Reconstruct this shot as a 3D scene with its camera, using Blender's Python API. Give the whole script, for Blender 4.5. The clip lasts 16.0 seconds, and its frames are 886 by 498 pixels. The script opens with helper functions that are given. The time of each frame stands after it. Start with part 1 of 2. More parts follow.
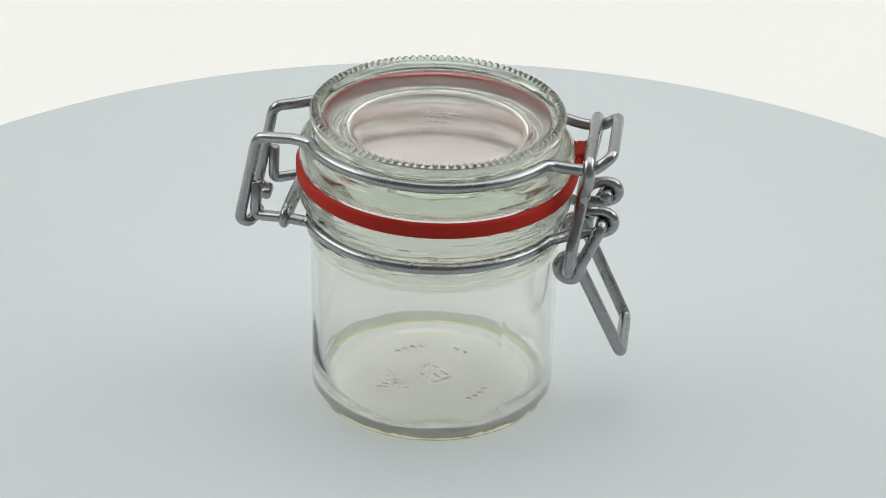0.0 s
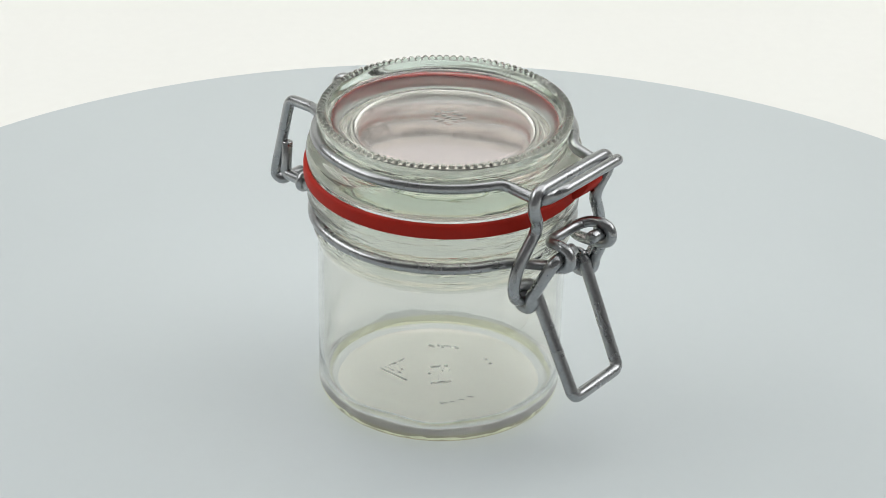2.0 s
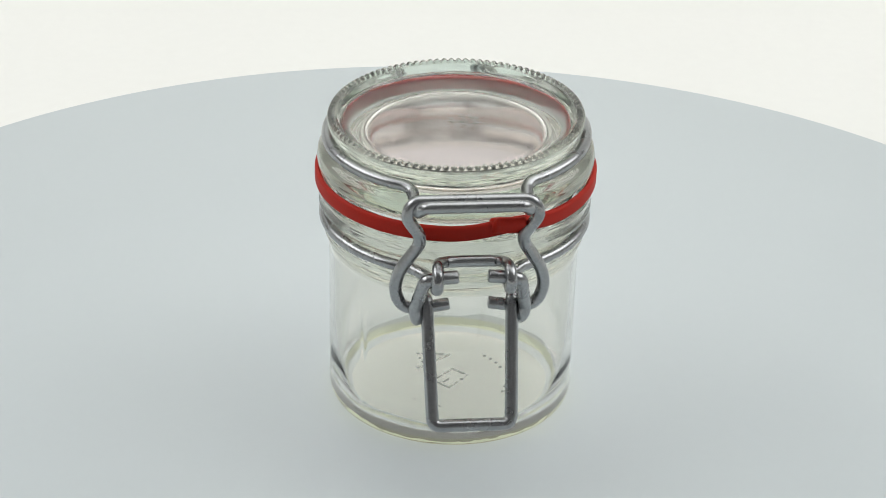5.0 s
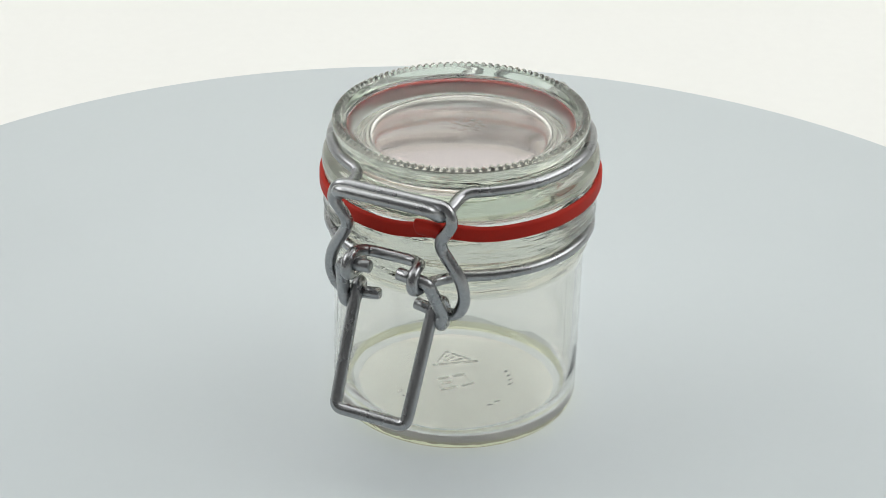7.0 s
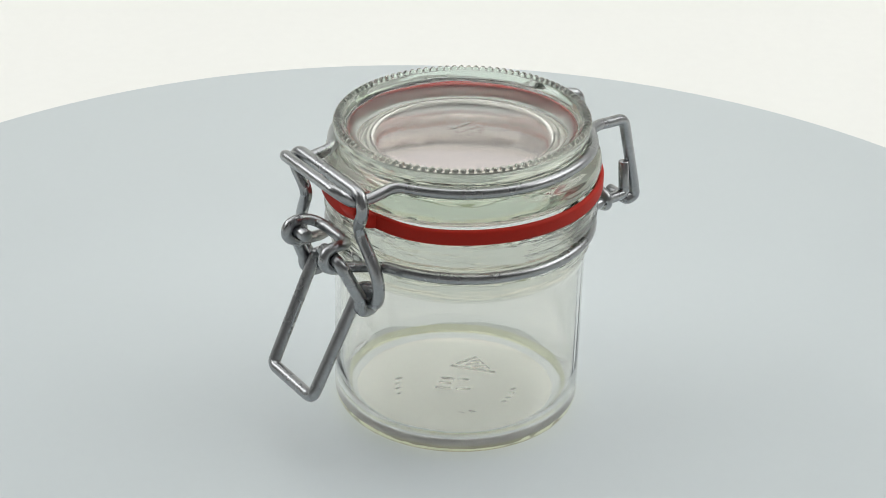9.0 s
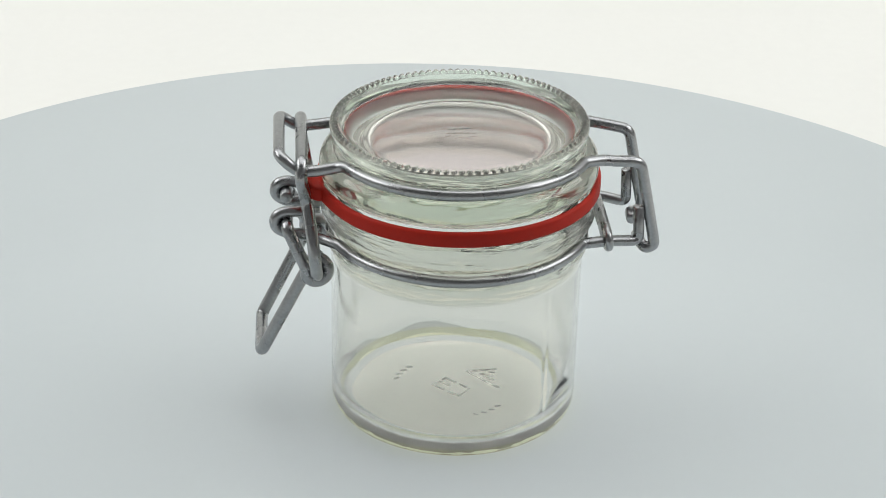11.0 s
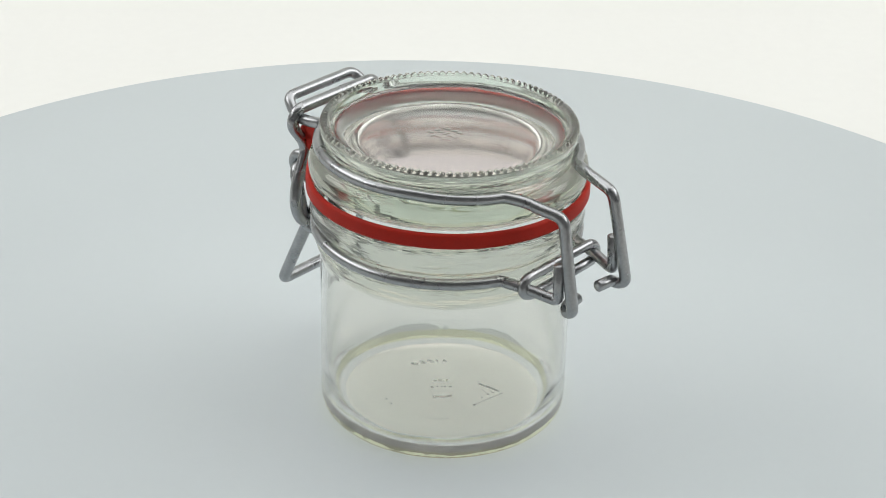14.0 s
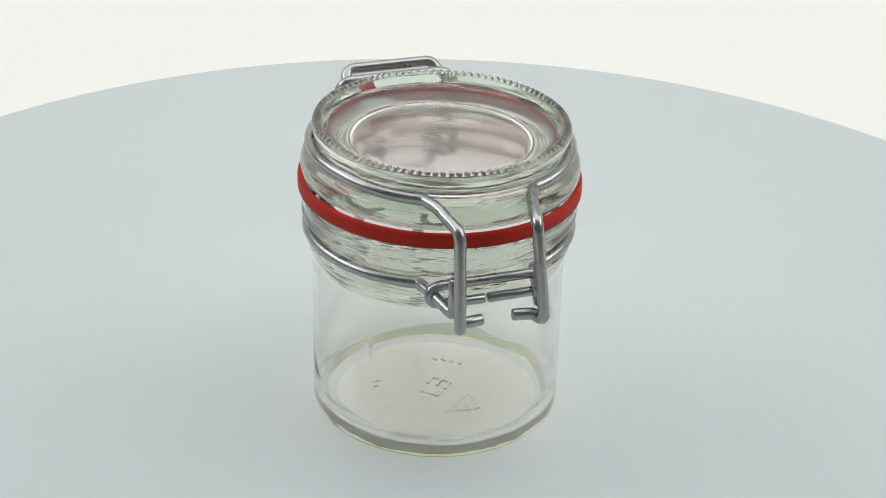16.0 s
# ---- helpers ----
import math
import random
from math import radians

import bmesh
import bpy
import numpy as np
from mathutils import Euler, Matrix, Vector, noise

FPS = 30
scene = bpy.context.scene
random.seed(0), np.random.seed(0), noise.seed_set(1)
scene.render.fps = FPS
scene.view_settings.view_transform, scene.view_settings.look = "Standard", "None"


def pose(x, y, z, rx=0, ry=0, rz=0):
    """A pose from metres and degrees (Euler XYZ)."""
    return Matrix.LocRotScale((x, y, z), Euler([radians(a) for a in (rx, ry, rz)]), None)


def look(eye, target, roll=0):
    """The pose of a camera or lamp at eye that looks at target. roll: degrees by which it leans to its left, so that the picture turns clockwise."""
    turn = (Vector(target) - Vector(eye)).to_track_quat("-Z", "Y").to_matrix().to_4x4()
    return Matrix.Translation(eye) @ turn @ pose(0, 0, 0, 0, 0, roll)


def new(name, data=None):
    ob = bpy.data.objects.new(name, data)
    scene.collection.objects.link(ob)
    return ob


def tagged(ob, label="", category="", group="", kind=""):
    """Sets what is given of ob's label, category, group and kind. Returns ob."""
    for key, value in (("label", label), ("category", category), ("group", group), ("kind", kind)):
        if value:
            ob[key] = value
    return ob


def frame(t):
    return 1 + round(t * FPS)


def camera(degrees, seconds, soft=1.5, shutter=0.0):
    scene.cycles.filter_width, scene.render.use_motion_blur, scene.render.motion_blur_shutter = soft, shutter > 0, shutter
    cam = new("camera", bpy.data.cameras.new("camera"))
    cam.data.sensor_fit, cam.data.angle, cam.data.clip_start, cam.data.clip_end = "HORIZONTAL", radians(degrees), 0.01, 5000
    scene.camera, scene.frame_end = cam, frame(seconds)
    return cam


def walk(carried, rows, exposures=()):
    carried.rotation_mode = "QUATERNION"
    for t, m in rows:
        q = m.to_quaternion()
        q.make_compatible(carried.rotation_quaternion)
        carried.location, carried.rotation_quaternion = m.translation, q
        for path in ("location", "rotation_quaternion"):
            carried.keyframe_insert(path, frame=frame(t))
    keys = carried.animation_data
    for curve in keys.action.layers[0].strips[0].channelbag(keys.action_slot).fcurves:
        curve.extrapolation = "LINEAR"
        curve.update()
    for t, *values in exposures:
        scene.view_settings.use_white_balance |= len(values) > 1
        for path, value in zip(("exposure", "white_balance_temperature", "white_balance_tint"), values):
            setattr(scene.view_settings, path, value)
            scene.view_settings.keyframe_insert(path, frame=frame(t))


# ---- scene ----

# The jar's own frame: x towards the clasp, z up, metres. The turntable turns about the world's z axis.
TURN = 15.246          # degrees a second, clockwise from above
START = -7.5           # bearing of the clasp at 0 s
OFFSET = (-0.002457, 0.0029)   # the jar's centre on the turntable at 0 s
DISC_OFFSET = (0.00361, 0.00045)

# camera
EYE = Vector((0.0, -0.43426, 0.27623))
PITCH, YAW, ROLL = radians(28.529), radians(-0.045), 1.481
AIM = EYE + Vector((math.sin(YAW) * math.cos(PITCH), math.cos(YAW) * math.cos(PITCH), -math.sin(PITCH)))
cam = camera(25.127, 16.0, soft=0.85)
walk(cam, [(0.0, look(EYE, AIM, ROLL)), (16.0, look(EYE, AIM, ROLL))])
scene.view_settings.exposure = 0.0

# world: the dim room outside the white photo tent
world = bpy.data.worlds.new("world")
scene.world = world
world.use_nodes = True
world.node_tree.nodes["Background"].inputs["Color"].default_value = (0.9, 0.95, 1.0, 1)
world.node_tree.nodes["Background"].inputs["Strength"].default_value = 0.25


def softbox(name, size_x, size_y, power, eye, target, color):
    data = bpy.data.lights.new(name, "AREA")
    data.shape, data.size, data.size_y, data.energy, data.color = "RECTANGLE", size_x, size_y, power, color
    ob = new(name, data)
    ob.matrix_world = look(eye, target)
    return tagged(ob, "large unseen white softbox lamp lighting the table", "lamp", kind="structure")


softbox("softbox_top", 1.7, 1.2, 10.1, (0.03, 0.30, 1.28), (0, 0.16, 0), (1.0, 1.0, 0.99))
# side fills added to brighten the jar's floor; no such lamps are known
for side in (-1, 1):
    softbox("side_fill", 1.2, 0.9, 10.3, (side * 1.12, 0.15, 0.75), (0, 0.1, 0.0), (1.0, 1.0, 0.99))


# ---- materials ----
def material(name, color, rough=0.5, metal=0.0, vary=0.06, scale=40.0, fine=900.0, bump=0.1, bump_scale=600.0, depth=0.0002, **more):
    m = bpy.data.materials.new(name)
    m.use_nodes = True
    nt = m.node_tree
    b = nt.nodes["Principled BSDF"]
    co = nt.nodes.new("ShaderNodeTexCoord")
    big, small = nt.nodes.new("ShaderNodeTexNoise"), nt.nodes.new("ShaderNodeTexNoise")
    for n, s in ((big, scale), (small, fine)):
        n.inputs["Scale"].default_value = s
        n.inputs["Detail"].default_value = 5
        nt.links.new(co.outputs["Object"], n.inputs["Vector"])
    add = nt.nodes.new("ShaderNodeMath")
    add.operation = "ADD"
    nt.links.new(big.outputs["Fac"], add.inputs[0])
    nt.links.new(small.outputs["Fac"], add.inputs[1])
    ramp = nt.nodes.new("ShaderNodeMapRange")
    ramp.inputs["From Min"].default_value, ramp.inputs["From Max"].default_value = 0.7, 1.3
    ramp.inputs["To Min"].default_value, ramp.inputs["To Max"].default_value = 1 - vary, 1 + vary
    nt.links.new(add.outputs[0], ramp.inputs["Value"])
    mul = nt.nodes.new("ShaderNodeVectorMath")
    mul.operation = "SCALE"
    mul.inputs[0].default_value = color
    nt.links.new(ramp.outputs[0], mul.inputs["Scale"])
    nt.links.new(mul.outputs[0], b.inputs["Base Color"])
    rr = nt.nodes.new("ShaderNodeMapRange")
    rr.inputs["To Min"].default_value, rr.inputs["To Max"].default_value = rough * 0.8, min(1, rough * 1.2)
    nt.links.new(big.outputs["Fac"], rr.inputs["Value"])
    nt.links.new(rr.outputs[0], b.inputs["Roughness"])
    b.inputs["Metallic"].default_value = metal
    if bump:
        n = nt.nodes.new("ShaderNodeTexNoise")
        n.inputs["Scale"].default_value = bump_scale
        nt.links.new(co.outputs["Object"], n.inputs["Vector"])
        bn = nt.nodes.new("ShaderNodeBump")
        bn.inputs["Strength"].default_value, bn.inputs["Distance"].default_value = bump, depth
        nt.links.new(n.outputs["Fac"], bn.inputs["Height"])
        nt.links.new(bn.outputs[0], b.inputs["Normal"])
    for k, v in more.items():
        b.inputs[k].default_value = v
    return m


def glass(name, color, bump, bump_scale, rough=0.0, streak=1.0):
    m = bpy.data.materials.new(name)
    m.use_nodes = True
    nt = m.node_tree
    b = nt.nodes["Principled BSDF"]
    b.inputs["Base Color"].default_value = (*color, 1)
    b.inputs["Roughness"].default_value = rough
    b.inputs["IOR"].default_value = 1.5
    b.inputs["Transmission Weight"].default_value = 1.0
    co = nt.nodes.new("ShaderNodeTexCoord")
    n = nt.nodes.new("ShaderNodeTexNoise")
    n.inputs["Scale"].default_value, n.inputs["Detail"].default_value = bump_scale, 2
    stretch = nt.nodes.new("ShaderNodeMapping")
    stretch.inputs["Scale"].default_value = (1, 1, streak)
    nt.links.new(co.outputs["Object"], stretch.inputs["Vector"])
    nt.links.new(stretch.outputs["Vector"], n.inputs["Vector"])
    bn = nt.nodes.new("ShaderNodeBump")
    bn.inputs["Strength"].default_value, bn.inputs["Distance"].default_value = bump, 0.0006
    nt.links.new(n.outputs["Fac"], bn.inputs["Height"])
    nt.links.new(bn.outputs[0], b.inputs["Normal"])
    return m


M_GLASS = glass("clear_glass", (0.945, 0.937, 0.90), 0.04, 40)
M_NECK = glass("neck_glass", (0.78, 0.79, 0.725), 1.0, 70, 0.0, 10.0)
M_LID = glass("lid_glass", (0.90, 0.955, 0.845), 0.5, 70, 0.0, 7.0)
# the flange is tinted darker and greener than the rest of the lid
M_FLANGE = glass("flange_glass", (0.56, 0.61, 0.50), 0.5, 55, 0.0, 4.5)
M_SEAT = glass("seat_glass", (0.93, 0.98, 0.96), 0.3, 120, 0.32)
# pink tints paint in the seal's red as it shows through the lid
M_PRESSED_RED_CAST = glass("pressed_red_cast_glass", (0.95, 0.74, 0.75), 0.2, 60, 0.16)
M_PLATE_RED_CAST = glass("plate_red_cast_glass", (0.98, 0.91, 0.90), 0.12, 30, 0.0)
M_FOOT = glass("stippled_foot_glass", (0.97, 0.96, 0.88), 0.1, 300, 0.3)
M_HEEL = glass("heel_glass", (0.92, 0.90, 0.52), 0.6, 160, 0.0)
# grey tint paints the dark ring of the inner bend into the glass
M_FILLET_SHADE = glass("fillet_shade_glass", (0.52, 0.52, 0.51), 0.2, 200, 0.1)
M_WIRE = material("galvanised_wire", (0.37, 0.38, 0.39), 0.28, 1.0, 0.12, 150, 1500, 0.12, 900, 0.0001)
M_RED = material("red_rubber", (0.43, 0.016, 0.006), 0.6, 0.0, 0.10, 120, 2500, 0.25, 1500, 0.0001, **{"Specular IOR Level": 0.25})
M_DISC = material("blue_grey_acrylic", (0.575, 0.63, 0.645), 0.45, 0.0, 0.006, 9, 300, 0.03, 900, 0.0001)
M_TABLE = material("white_sweep", (0.83, 0.835, 0.80), 0.8, 0.0, 0.01, 6, 200, 0.03, 500)
M_SURROUND = material("grey_surround", (0.30, 0.30, 0.30), 0.9, 0.0, 0.02, 5, 400, 0.1, 800)
M_ROOM = material("grey_room_paint", (0.22, 0.22, 0.225), 0.8, 0.0, 0.04, 3, 60, 0.1, 200)


# ---- mesh helpers ----
def mesh_object(name, bm, mat, smooth=True):
    me = bpy.data.meshes.new(name)
    bmesh.ops.recalc_face_normals(bm, faces=bm.faces)
    bm.to_mesh(me)
    bm.free()
    if smooth:
        me.shade_smooth()
    me.materials.append(mat)
    return new(name, me)


def part(name, bm, mat, parent, label="", smooth=True):
    ob = mesh_object(name, bm, mat, smooth)
    ob.parent = parent
    return tagged(ob, label)


def smooth_line(points, radius, steps=6, closed=False):
    """A line through the points with its corners rounded off."""
    pts = [Vector(p) for p in points]
    n, out = len(pts), []
    for i, p in enumerate(pts):
        if not closed and i in (0, n - 1):
            out.append(p)
            continue
        a, b = pts[i - 1], pts[(i + 1) % n]
        da, db = (a - p), (b - p)
        r = min(radius, da.length * 0.49, db.length * 0.49)
        s, e = p + da.normalized() * r, p + db.normalized() * r
        if da.angle(db) > radians(176):
            out.append(p)
            continue
        for k in range(steps + 1):
            u = k / steps
            out.append(s * (1 - u) ** 2 + p * 2 * u * (1 - u) + e * u * u)
    return out


def lathe(profile, segments=128, radius=0.0, steps=4, closed=True):
    """A body of revolution from (r, z) in millimetres; the profile is a closed loop, or meets the axis at both ends."""
    if radius:
        line = smooth_line([(r / 1000, 0, z / 1000) for r, z in profile], radius / 1000, steps, closed)
        prof = [(v.x, v.z) for v in line]
    else:
        prof = [(r / 1000, z / 1000) for r, z in profile]
    bm = bmesh.new()
    rings = []
    for r, z in prof:
        if r < 1e-6:
            rings.append([bm.verts.new((0, 0, z))])
        else:
            rings.append([bm.verts.new((r * math.cos(2 * math.pi * k / segments), r * math.sin(2 * math.pi * k / segments), z)) for k in range(segments)])
    pairs = list(zip(rings, rings[1:])) + ([(rings[-1], rings[0])] if closed else [])
    for a, b in pairs:
        for k in range(segments):
            j = (k + 1) % segments
            if len(a) == 1 and len(b) == 1:
                continue
            if len(a) == 1:
                bm.faces.new((a[0], b[k], b[j]))
            elif len(b) == 1:
                bm.faces.new((a[k], b[0], a[j]))
            else:
                bm.faces.new((a[k], b[k], b[j], a[j]))
    return bm


def tube(points, radius, sides=14, closed=False, bm=None):
    """A round wire along the points, with slightly rounded cut ends."""
    pts = [Vector(p) for p in points]
    clean = [pts[0]]
    for p in pts[1:]:
        if (p - clean[-1]).length > 1e-5:
            clean.append(p)
    pts = clean
    bm = bm or bmesh.new()
    n = len(pts)
    tang = []
    for i in range(n):
        a, b = (pts[i - 1], pts[(i + 1) % n]) if closed else (pts[max(i - 1, 0)], pts[min(i + 1, n - 1)])
        tang.append((b - a).normalized())
    up = tang[0].orthogonal().normalized()
    rings = []
    for i in range(n):
        if i:
            up = tang[i - 1].rotation_difference(tang[i]) @ up
            up = (up - tang[i] * up.dot(tang[i])).normalized()
        side = tang[i].cross(up)
        ends = [(0, radius)]
        if not closed and i == 0:
            ends = [(0, radius * 0.82), (radius * 0.18, radius)]
        if not closed and i == n - 1:
            ends = [(-radius * 0.18, radius), (0, radius * 0.82)]
        for shift, r in ends:
            rings.append([bm.verts.new(pts[i] + tang[i] * shift + (up * math.cos(2 * math.pi * k / sides) + side * math.sin(2 * math.pi * k / sides)) * r) for k in range(sides)])
    pairs = list(zip(rings, rings[1:]))
    if closed:
        last, first = rings[-1], rings[0]
        k0 = min(range(sides), key=lambda k: (first[k].co - last[0].co).length)
        pairs.append((last, first[k0:] + first[:k0]))
    for a, b in pairs:
        for k in range(sides):
            j = (k + 1) % sides
            bm.faces.new((a[k], a[j], b[j], b[k]))
    if not closed:
        bm.faces.new(rings[0])
        bm.faces.new(rings[-1])
    return bm


def mm(points):
    return [(x / 1000, y / 1000, z / 1000) for x, y, z in points]


def wire(name, points, radius, parent, label="", bend=2.0, closed=False, steps=6):
    line = smooth_line(mm(points), bend / 1000, steps, closed)
    return part(name, tube(line, radius / 1000, closed=closed), M_WIRE, parent, label)


def arc(r, z, a0, a1, n):
    """Points on a level circle in millimetres, from bearing a0 to a1 in degrees."""
    return [(r * math.cos(radians(a0 + (a1 - a0) * k / n)), r * math.sin(radians(a0 + (a1 - a0) * k / n)), z) for k in range(n + 1)]


# ---- the place ----
def sweep():
    """The white table that runs up into the back of the photo tent."""
    def bend(r):
        return [(-1.2, 0.41 - r)] + [(0.75 + r * math.sin(radians(a)), 0.41 - r * math.cos(radians(a))) for a in range(0, 91, 2)] + [(0.75 + r, 1.35)]
    prof = bend(0.45) + bend(0.46)[::-1]
    bm = bmesh.new()
    west, east = ([bm.verts.new((x, y, z)) for y, z in prof] for x in (-1.2, 1.2))
    n = len(prof)
    for i in range(n):
        bm.faces.new((west[i], east[i], east[(i + 1) % n], west[(i + 1) % n]))
    for row in (west, east):
        for i in range(n // 2 - 1):
            bm.faces.new((row[i], row[i + 1], row[n - 2 - i], row[n - 1 - i]))
    return tagged(mesh_object("table", bm, M_TABLE, False), "plain white table sweep curving up behind the turntable", "table", kind="structure")


def slab(name, lo, hi, mat, label, category):
    bm = bmesh.new()
    bmesh.ops.create_cube(bm, size=1, matrix=Matrix.Translation((Vector(lo) + Vector(hi)) / 2) @ Matrix.Diagonal((*(Vector(hi) - Vector(lo)), 1)))
    return tagged(mesh_object(name, bm, mat, False), label, category, kind="structure")


sweep()
# unseen sides and top are added, kept grey so the glass edges turn dark
slab("wall_west", (-1.24, -1.2, -0.1), (-1.2, 1.25, 1.4), M_SURROUND, "unseen grey side wall, added to darken the glass edges", "wall")
slab("wall_east", (1.2, -1.2, -0.1), (1.24, 1.25, 1.4), M_SURROUND, "unseen grey side wall, added to darken the glass edges", "wall")
slab("wall_south", (-1.24, -1.24, -0.1), (1.24, -1.2, 1.4), M_ROOM, "grey wall behind the camera", "wall")
slab("ceiling", (-1.24, -1.24, 1.36), (1.24, 1.25, 1.4), M_SURROUND, "unseen grey top, added to close the tent", "ceiling")


def turntable():
    root = tagged(new("turntable"), "round pale blue-grey turntable with a matt top", "turntable")
    part("platter", lathe([(0, -6), (211.0, -6), (211.4, -5.2), (211.4, -0.6), (211.0, 0), (0, 0)], 256, closed=False), M_DISC, root, "matt blue-grey disc")
    part("base", lathe([(0, -40), (70, -40), (70, -6.5), (0, -6.5)], 96, closed=False), M_TABLE, root, "low round motor base")
    return root


TABLE_TOP = turntable()

# ---- the jar ----
JAR = tagged(new("clip_top_jar"), "small clear glass clip-top jar with red seal and steel wire clasp", "jar")


def stroke_distance(x, y, strokes):
    """Millimetres from (x, y) to the nearest of the strokes, each a run of points."""
    best = np.full_like(x, 99.0)
    for run in strokes:
        for (ax, ay), (bx, by) in zip(run, run[1:]):
            dx, dy = bx - ax, by - ay
            u = np.clip(((x - ax) * dx + (y - ay) * dy) / max(dx * dx + dy * dy, 1e-6), 0, 1)
            best = np.minimum(best, np.hypot(x - ax - u * dx, y - ay - u * dy))
    return best


def coords(ob):
    """The vertices of a mesh in millimetres."""
    co = np.empty(len(ob.data.vertices) * 3)
    ob.data.vertices.foreach_get("co", co)
    return co.reshape(-1, 3) * 1000


def put_coords(ob, co):
    ob.data.vertices.foreach_set("co", (co / 1000).ravel())
    ob.data.update()


def finish(ob, mat, where):
    """Gives the faces that where picks another glass: matt, streaky or tinted."""
    ob.data.materials.append(mat)
    for f in ob.data.polygons:
        if where(math.hypot(f.center.x, f.center.y), f.center.z, f.normal.z):
            f.material_index = len(ob.data.materials) - 1


def rest_on_table(ob):
    """The foot ring beds flat on the turntable: no air is left under it."""
    bm = bmesh.new()
    bm.from_mesh(ob.data)
    foot = [f for f in bm.faces if f.normal.z < -0.5 and f.calc_center_median().z < 0.0009 and 0.0245 < f.calc_center_median().xy.length < 0.0292]
    bmesh.ops.delete(bm, geom=foot, context="FACES")
    bm.to_mesh(ob.data)
    bm.free()


def ring_dashes(r, first, step, count, size):
    """Short strokes on a circle, in place of lettering too worn to read."""
    out = []
    for k in range(count):
        p, q = radians(first + step * k), radians(first + step * k + size)
        out.append([(r * math.cos(p), r * math.sin(p)), ((r + 0.7) * math.cos(q), (r + 0.7) * math.sin(q))])
    return out


def floor_marks():
    """Low relief on the glass floor: a triangle, a block with bars, and worn lettering as dashes."""
    marks = [[(-4.6, -8.0), (-11.6, 0.9), (-12.4, -8.2), (-4.6, -8.0)], [(-8.0, -6.4), (-10.8, -5.2)], [(-8.6, -4.6), (-10.9, -3.0)], [(-11.3, -6.6), (-10.0, -6.9)]]

    def at(u, v):
        return (0.4 - 0.73 * u + 0.68 * v, 0.0 + 0.68 * u + 0.73 * v)
    marks += [[at(-4.0, -2.6), at(-4.0, 2.4)], [at(-4.0, -2.6), at(-0.6, -2.6)], [at(-4.0, -0.1), at(-0.8, -0.1)], [at(-4.0, 2.4), at(-0.6, 2.4)], [at(1.0, -2.6), at(4.0, -2.4), at(4.2, 2.2), at(1.4, 2.6)]]
    for first, step, count, size in ((-46, 9, 4, 3), (60, 10, 2, 4), (108, 9, 4, 3)):
        marks += ring_dashes(14.4, first, step, count, size)
    return marks


def glass_body():
    outer = [(0, 0.95), (14, 0.85), (22, 0.65), (25.5, 0.35), (27.6, 0.06), (28.8, 0.0), (29.8, 0.28), (30.6, 1.0), (30.95, 2.2), (31.0, 4.0), (31.0, 42.5), (31.3, 44.2), (32.3, 46.4), (32.3, 48.0), (30.9, 49.4), (30.7, 51.0), (31.4, 52.6),
             (33.2, 53.4), (33.6, 54.6), (33.2, 56.2), (33.6, 57.8), (33.4, 59.2), (32.6, 59.8)]
    inner = [(29.0, 59.9), (27.6, 59.2), (27.0, 56), (27.2, 51), (28.3, 46.0), (28.8, 42), (29.1, 24), (29.1, 14), (29.05, 9.5), (28.9, 7.2), (28.5, 5.5), (27.9, 4.2), (27.0, 3.2), (25.9, 2.6), (24.5, 2.42), (21, 2.4)]
    inner += [(18 - 0.3 * k, 2.4) for k in range(60)] + [(0, 2.4)]
    body = part("body", lathe(outer + inner, 360, 0.9, 4, closed=False), M_GLASS, JAR, "clear glass jar body with a thick base")
    co = coords(body)
    x, y, z = co.T
    r, a = np.hypot(x, y), np.arctan2(y, x)
    # blown inside: the wall and the bend to the floor are a little uneven
    blown = (r < 29.4) & (z > 1.5)
    swell = np.array([noise.noise(Vector((math.cos(t) * 2.1, math.sin(t) * 2.1, h * 0.06))) for t, h in zip(a, z)])
    low = np.clip((16 - z) / 12, 0, 1) * np.clip((r - 20) / 6, 0, 1)
    grow = np.where(blown & (r > 5), (0.10 + 0.75 * low) * swell, 0)
    x, y = x * (1 + grow / np.maximum(r, 5)), y * (1 + grow / np.maximum(r, 5))
    floor = blown & (r < 20) & (z < 3)
    d = stroke_distance(x, y, floor_marks())
    ripple = np.array([noise.noise(Vector((p * 0.13, q * 0.13, 3.1))) for p, q in zip(x, y)])
    z = z + np.where(floor, 0.30 * np.exp(-(d / 0.45) ** 2) + 0.10 * ripple, 0)
    # the two upright seams that the mould halves left on the outside
    for seam in (-49.5, 130.5):
        off = (np.degrees(a) - seam + 180) % 360 - 180
        lift = np.where((r > 30) & (z > 1.5) & (z < 43), 0.09 * np.exp(-(off / 0.9) ** 2), 0)
        x, y = x * (1 + lift / np.maximum(r, 5)), y * (1 + lift / np.maximum(r, 5))
    put_coords(body, np.stack((x, y, z), 1))
    finish(body, M_HEEL, lambda r, z, n: z < 0.0028 and r > 0.0289)
    finish(body, M_FILLET_SHADE, lambda r, z, n: 0.0268 < r < 0.0284 and 0.0022 < z < 0.0065)
    finish(body, M_FOOT, lambda r, z, n: z < 0.0013 and n < -0.5 and r < 0.0289)
    rest_on_table(body)
    finish(body, M_NECK, lambda r, z, n: z > 0.043)
    return body


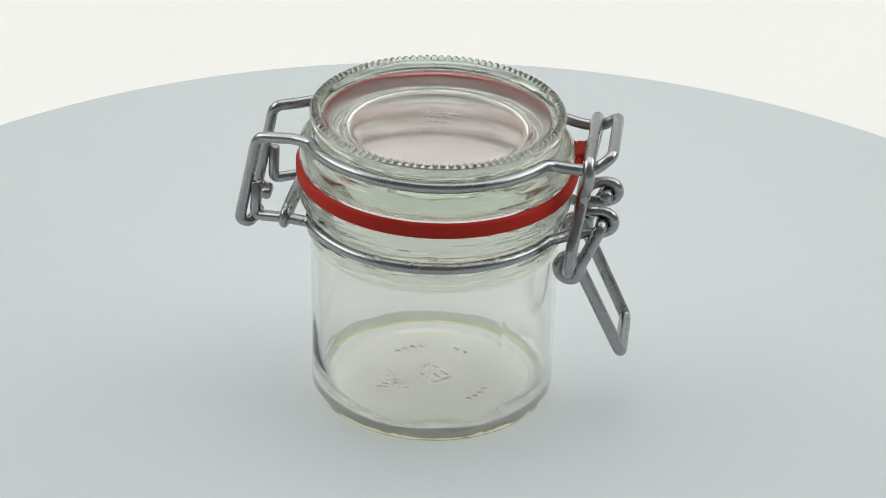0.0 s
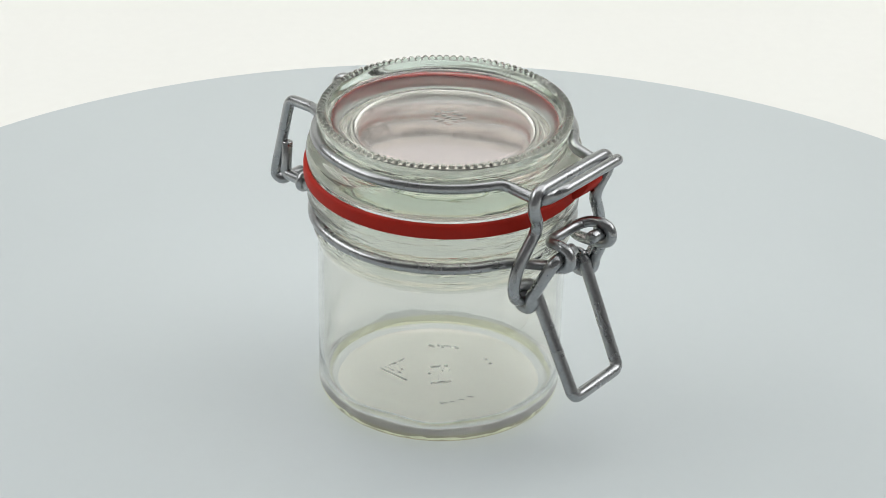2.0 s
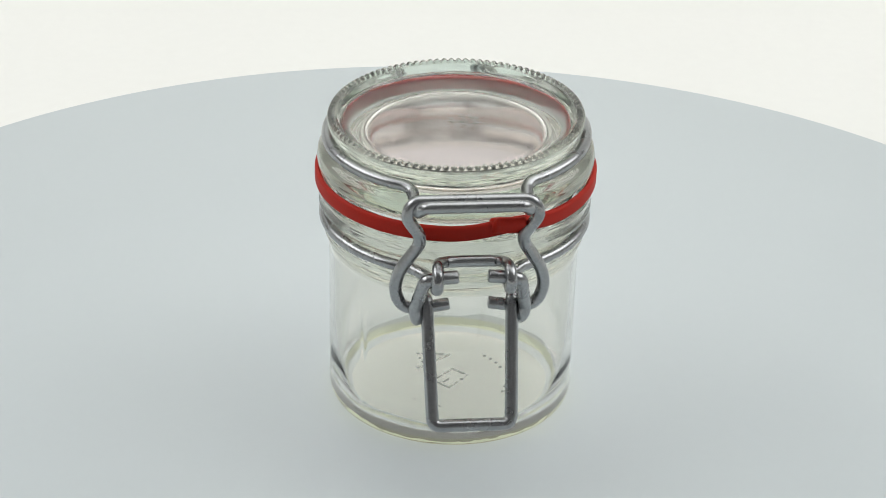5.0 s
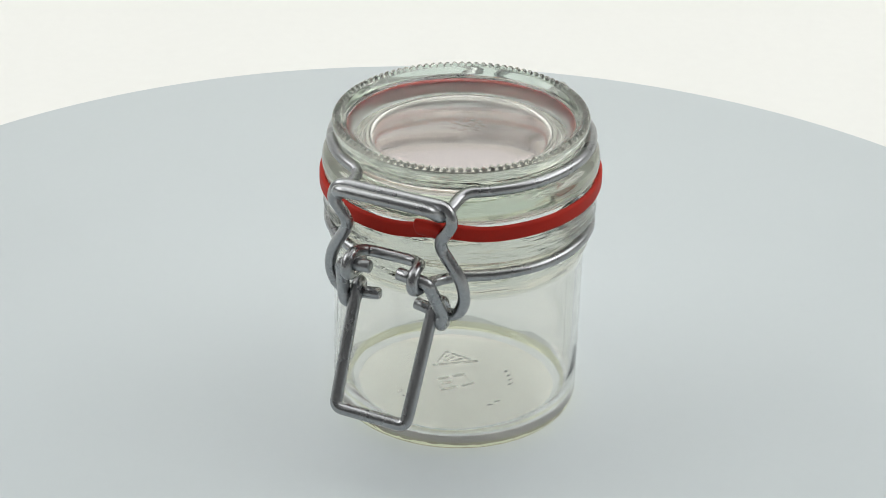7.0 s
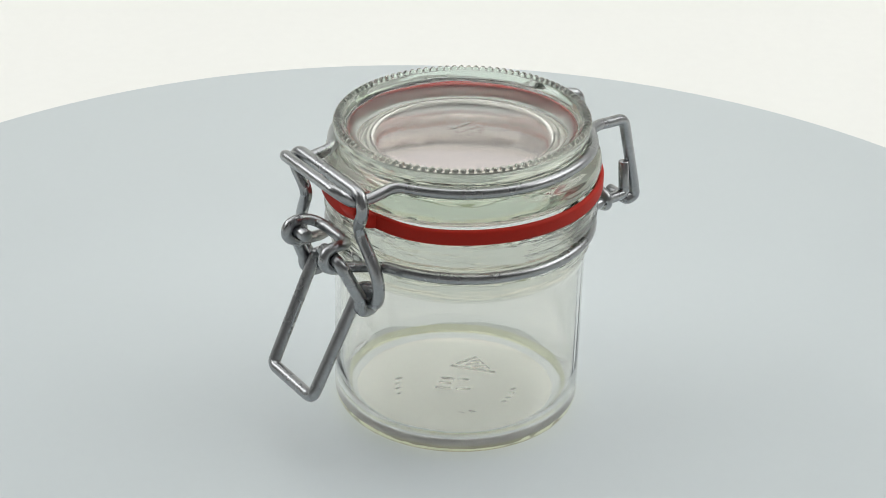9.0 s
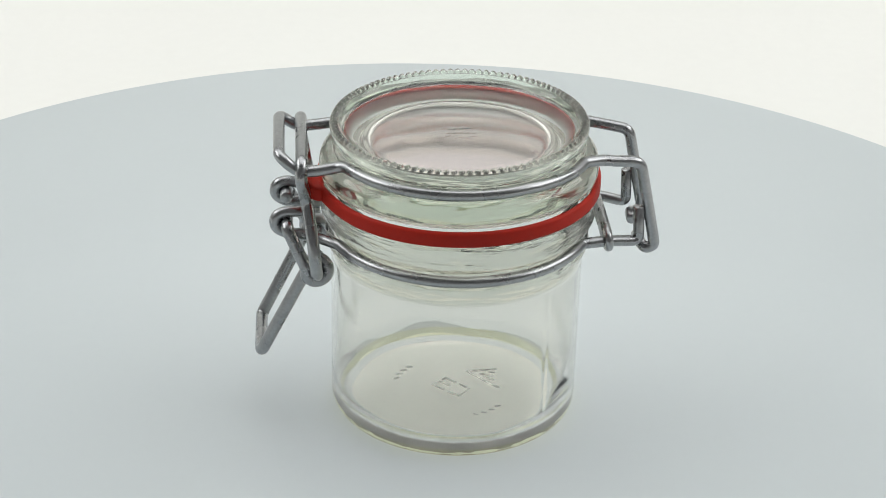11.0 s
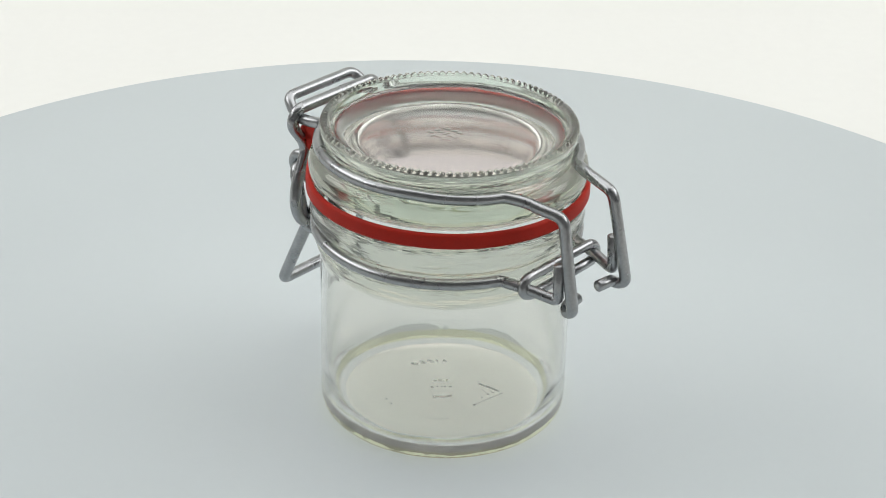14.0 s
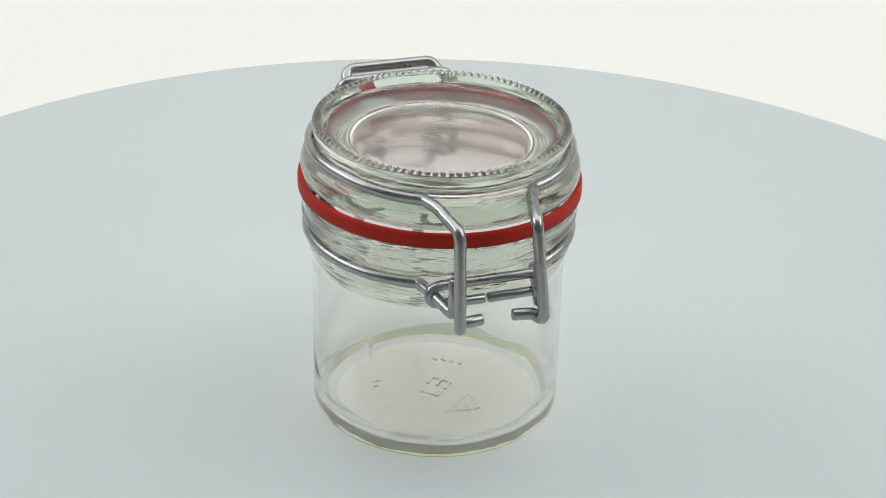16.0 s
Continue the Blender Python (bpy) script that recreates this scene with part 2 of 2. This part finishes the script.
def glass_lid():
    outer = [(r, 69.6 - 1.2 * (r / 21) ** 2) for r in (0, 1.5, 3, 5, 7, 9, 11, 13, 15, 17, 19, 21)]
    outer += [(22.4, 67.9), (23.5, 66.8), (24.2, 64.8), (24.6, 61.4), (25.1, 60.8), (25.7, 61.4), (26.0, 63.0), (26.8, 63.7),
              (32.6, 63.7), (33.6, 64.5), (33.8, 66.6), (33.4, 68.4), (32.0, 69.8), (30.4, 70.2),
              (29.8, 71.2), (29.9, 72.6), (30.6, 73.6), (31.0, 75.0), (31.1, 76.3)]
    outer += [(30.95 - 0.19 * k, 76.6) for k in range(11)]
    outer += [(28.7, 76.5), (28.2, 76.1), (27.4, 75.4), (26.8, 75.1), (26.0, 74.9)]
    outer += [(r, 73.9 + 1.0 * (r / 26) ** 2) for r in (24, 22, 20, 18, 16, 14, 12, 10)] + [(8.5 - 0.35 * k, 73.9 + 1.0 * ((8.5 - 0.35 * k) / 26) ** 2) for k in range(24)] + [(0, 73.9)]
    beads = 104
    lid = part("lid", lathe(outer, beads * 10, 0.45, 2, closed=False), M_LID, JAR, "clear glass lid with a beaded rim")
    finish(lid, M_PRESSED_RED_CAST, lambda r, z, n: n < -0.2 and r < 0.0245)
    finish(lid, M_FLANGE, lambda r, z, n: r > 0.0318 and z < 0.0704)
    finish(lid, M_SEAT, lambda r, z, n: n < -0.15 and r > 0.0262 and z < 0.0655)
    finish(lid, M_PLATE_RED_CAST, lambda r, z, n: n > 0.8 and r < 0.0272)
    co = coords(lid)
    x, y, z = co.T
    r, a = np.hypot(x, y), np.arctan2(y, x)
    pitch = 2 * math.pi / beads
    along = ((a + pitch / 2) % pitch - pitch / 2) * 30.0
    d2 = ((r - 30.0) / 0.90) ** 2 + (along / 0.76) ** 2
    z = z + np.where((z > 76.45) & (r > 28.9), 0.85 * np.sqrt(np.clip(1 - d2, 0, 1)), 0)
    uneven = np.array([noise.noise(Vector((p * 0.07, q * 0.07, h * 0.04))) for p, q, h in zip(x, y, z)])
    z = z + np.where(r < 26, 0.16 * uneven, 0)
    letters = [[(px, py), (px + 0.8 * math.cos(t), py + 0.8 * math.sin(t))] for px, py, t in
               ((-3.4, 3.6, 0.2), (-2.0, 4.4, 1.2), (-0.4, 4.0, 0.4), (1.2, 4.2, 1.6), (2.6, 3.4, 0.1), (-3.6, 1.2, 1.4), (-2.0, 1.6, 0.3), (-0.4, 1.0, 1.1), (1.0, 1.5, 0.5), (2.6, 0.8, 1.5), (-2.4, -1.2, 0.2), (-0.8, -1.4, 1.0), (0.9, -1.1, 0.6), (2.2, -1.6, 1.3))]
    z = z + np.where((r < 8) & (z > 72.5), 0.10 * np.exp(-(stroke_distance(x, y, letters) / 0.36) ** 2), 0)
    put_coords(lid, np.stack((x, y, z), 1))
    g = Vector((-0.0137, 0.0203))
    pivot = Matrix.Translation((0, 0, 0.0641))
    lid.matrix_basis = pivot @ Matrix.Rotation(g.length, 4, Vector((g.y, -g.x, 0))) @ pivot.inverted()
    return lid


def seal():
    ring = part("seal", lathe([(32.2, 59.9), (33.9, 59.7), (34.4, 60.1), (34.4, 63.2), (33.9, 63.65), (33.3, 63.6), (32.7, 62.2)], 128, 0.4, 3), M_RED, JAR, "red rubber sealing ring with a pull tab")
    # it leans like the lid, and bulges up and out where the tab is pulled
    for v in ring.data.vertices:
        a = math.degrees(math.atan2(v.co.y, v.co.x))
        k = math.exp(-((a - 16) / 13) ** 2)
        r = math.hypot(v.co.x, v.co.y)
        v.co.z += -0.013 * v.co.x + 0.016 * v.co.y + 0.0021 * k
        v.co.x, v.co.y = v.co.x * (1 + 0.0015 * k / r), v.co.y * (1 + 0.0015 * k / r)
    bm = bmesh.new()
    prof = [(33.0, 61.8), (34.8, 61.7), (36.8, 62.9), (38.9, 66.2), (38.3, 67.5), (36.9, 67.2), (35.4, 65.6), (33.8, 65.4), (33.0, 65.0)]
    line = [(v.x, v.z) for v in smooth_line([(x / 1000, 0, z / 1000) for x, z in prof], 0.0012, 4, True)]
    rows = []
    cx, cz = 0.0355, 0.0635
    for y, k in ((-1, 0.8), (-0.9, 0.96), (-0.75, 1), (0.75, 1), (0.9, 0.96), (1, 0.8)):
        rows.append([])
        for x, z in line:
            half = 0.0034 + 0.0011 * max(0, min(1, (0.0376 - x) / 0.004)) ** 1.5
            rows[-1].append(bm.verts.new((cx + (x - cx) * k, 0.0088 + y * half, cz + (z - cz) * k)))
    for a, b in zip(rows, rows[1:]):
        for i in range(len(line)):
            j = (i + 1) % len(line)
            bm.faces.new((a[i], a[j], b[j], b[i]))
    bm.faces.new(rows[0])
    bm.faces.new(rows[-1])
    part("pull_tab", bm, M_RED, ring)
    return ring


def both(half):
    return half + [(x, -y, z) for x, y, z in reversed(half)]


def wires():
    r = 1.4
    # lid wire: round the lid's neck, with an upturned loop at the clasp and two hinge arms
    half = [(-43.9, 3.6, 47.4), (-44.2, 8.4, 47.2), (-45.2, 9.6, 46.4), (-47.3, 10.0, 47.4), (-46.6, 9.9, 51.0), (-42.6, 9.1, 69.6), (-36.5, 10.4, 70.4), (-32.8, 11.2, 70.6)]
    half += [(x, y, z - 0.9 * max(0, min(1, (-x - 14) / 12))) for x, y, z in arc(31.3, 71.5, 155, 28, 36)]
    half += [(29.4, 13.2, 70.9), (34.5, 12.9, 69.8), (39.0, 12.7, 69.6), (43.3, 11.6, 73.2)]
    line = []
    for x, y, z in both(half):
        hold = max(0, min(1, (37 - math.hypot(x, y)) / 4))
        line.append((x, y, z + hold * (0.2 - 0.0137 * x + 0.0203 * y)))
    wire("lid_wire", line, r, JAR, "grey steel wire round the lid", 2.3)
    # neck wire: hinge pins, legs, round the neck, two eyes and the bar between them
    half = [(-42.8, 10.0, 58.2), (-43.3, 10.3, 48.9), (-35.6, 12.4, 50.0)]
    half += arc(32.1, 50.2, 154, 24, 40)
    half += [(33.6, 9.6, 50.2), (38.0, 8.6, 50.9), (42.0, 8.4, 51.3), (44.2, 8.4, 52.6), (44.7, 8.4, 54.4), (43.9, 8.3, 56.2), (41.6, 8.2, 57.0), (38.2, 7.6, 56.4), (36.4, 4.8, 55.6)]
    wire("neck_wire", both(half), 1.36, JAR, "grey steel wire round the neck", 1.8)
    # link through which the hinge legs run
    half = [(-35.9, 0.35, 48.0), (-35.7, 11.6, 48.0), (-35.6, 13.2, 48.8), (-35.4, 13.8, 50.2), (-35.2, 13.2, 51.6), (-35.1, 11.6, 52.4)]
    wire("hinge_link", both(half), 1.2, JAR, "bright wire link of the hinge", 1.0)
    # bail
    half = [(34.4, 4.6, 43.4), (34.6, 9.0, 42.8), (34.6, 15.4, 42.5), (35.0, 17.6, 47.5), (35.6, 16.6, 53.0), (37.0, 11.2, 61.8), (38.2, 15.4, 68.4), (38.0, 13.6, 72.1)]
    wire("bail", both(half), 1.48, JAR, "bent steel wire bail of the clasp", 2.8)
    # lever: stub in the eye, arm, a turn round the bail's pin, the long leg and the grip
    half = [(41.8, 3.4, 54.6), (41.8, 8.0, 54.2), (41.6, 11.0, 53.6)]
    for k, a in enumerate((25, -10, -45, -80, -115, -150, -185, -220, -255, -290)):
        half.append((34.6 + 2.75 * math.cos(radians(a)), 12.9 - 0.32 * k, 42.5 + 2.75 * math.sin(radians(a))))
    half += [(48.5, 9.2, 18.6)]
    wire("lever", both(half), 1.54, JAR, "bent steel wire lever of the clasp", 2.0)


BODY = glass_body()
BODY.visible_shadow = False   # clear thin walls let the daylight-like studio light in
glass_lid()
seal()
wires()


# ---- what moves ----
def turned(offset, t, start):
    a = radians(-TURN * t)
    x, y = offset
    return pose(math.cos(a) * x - math.sin(a) * y, math.sin(a) * x + math.cos(a) * y, 0, 0, 0, start - TURN * t)


def wobble(t):
    """The jar's small play on the turntable, towards the camera."""
    return -float(np.interp(t, (0, 1.5, 3.5, 7, 9, 12.5, 16), (-0.0008, -0.0002, 0.0008, 0.0007, 0.0003, -0.0001, -0.0002)))


def motions():
    times = [k * 0.25 for k in range(65)]
    walk(TABLE_TOP, [(t, turned(DISC_OFFSET, t, 0)) for t in times])
    walk(JAR, [(t, Matrix.Translation((0, wobble(t), 0)) @ turned(OFFSET, t, START)) for t in times])


motions()
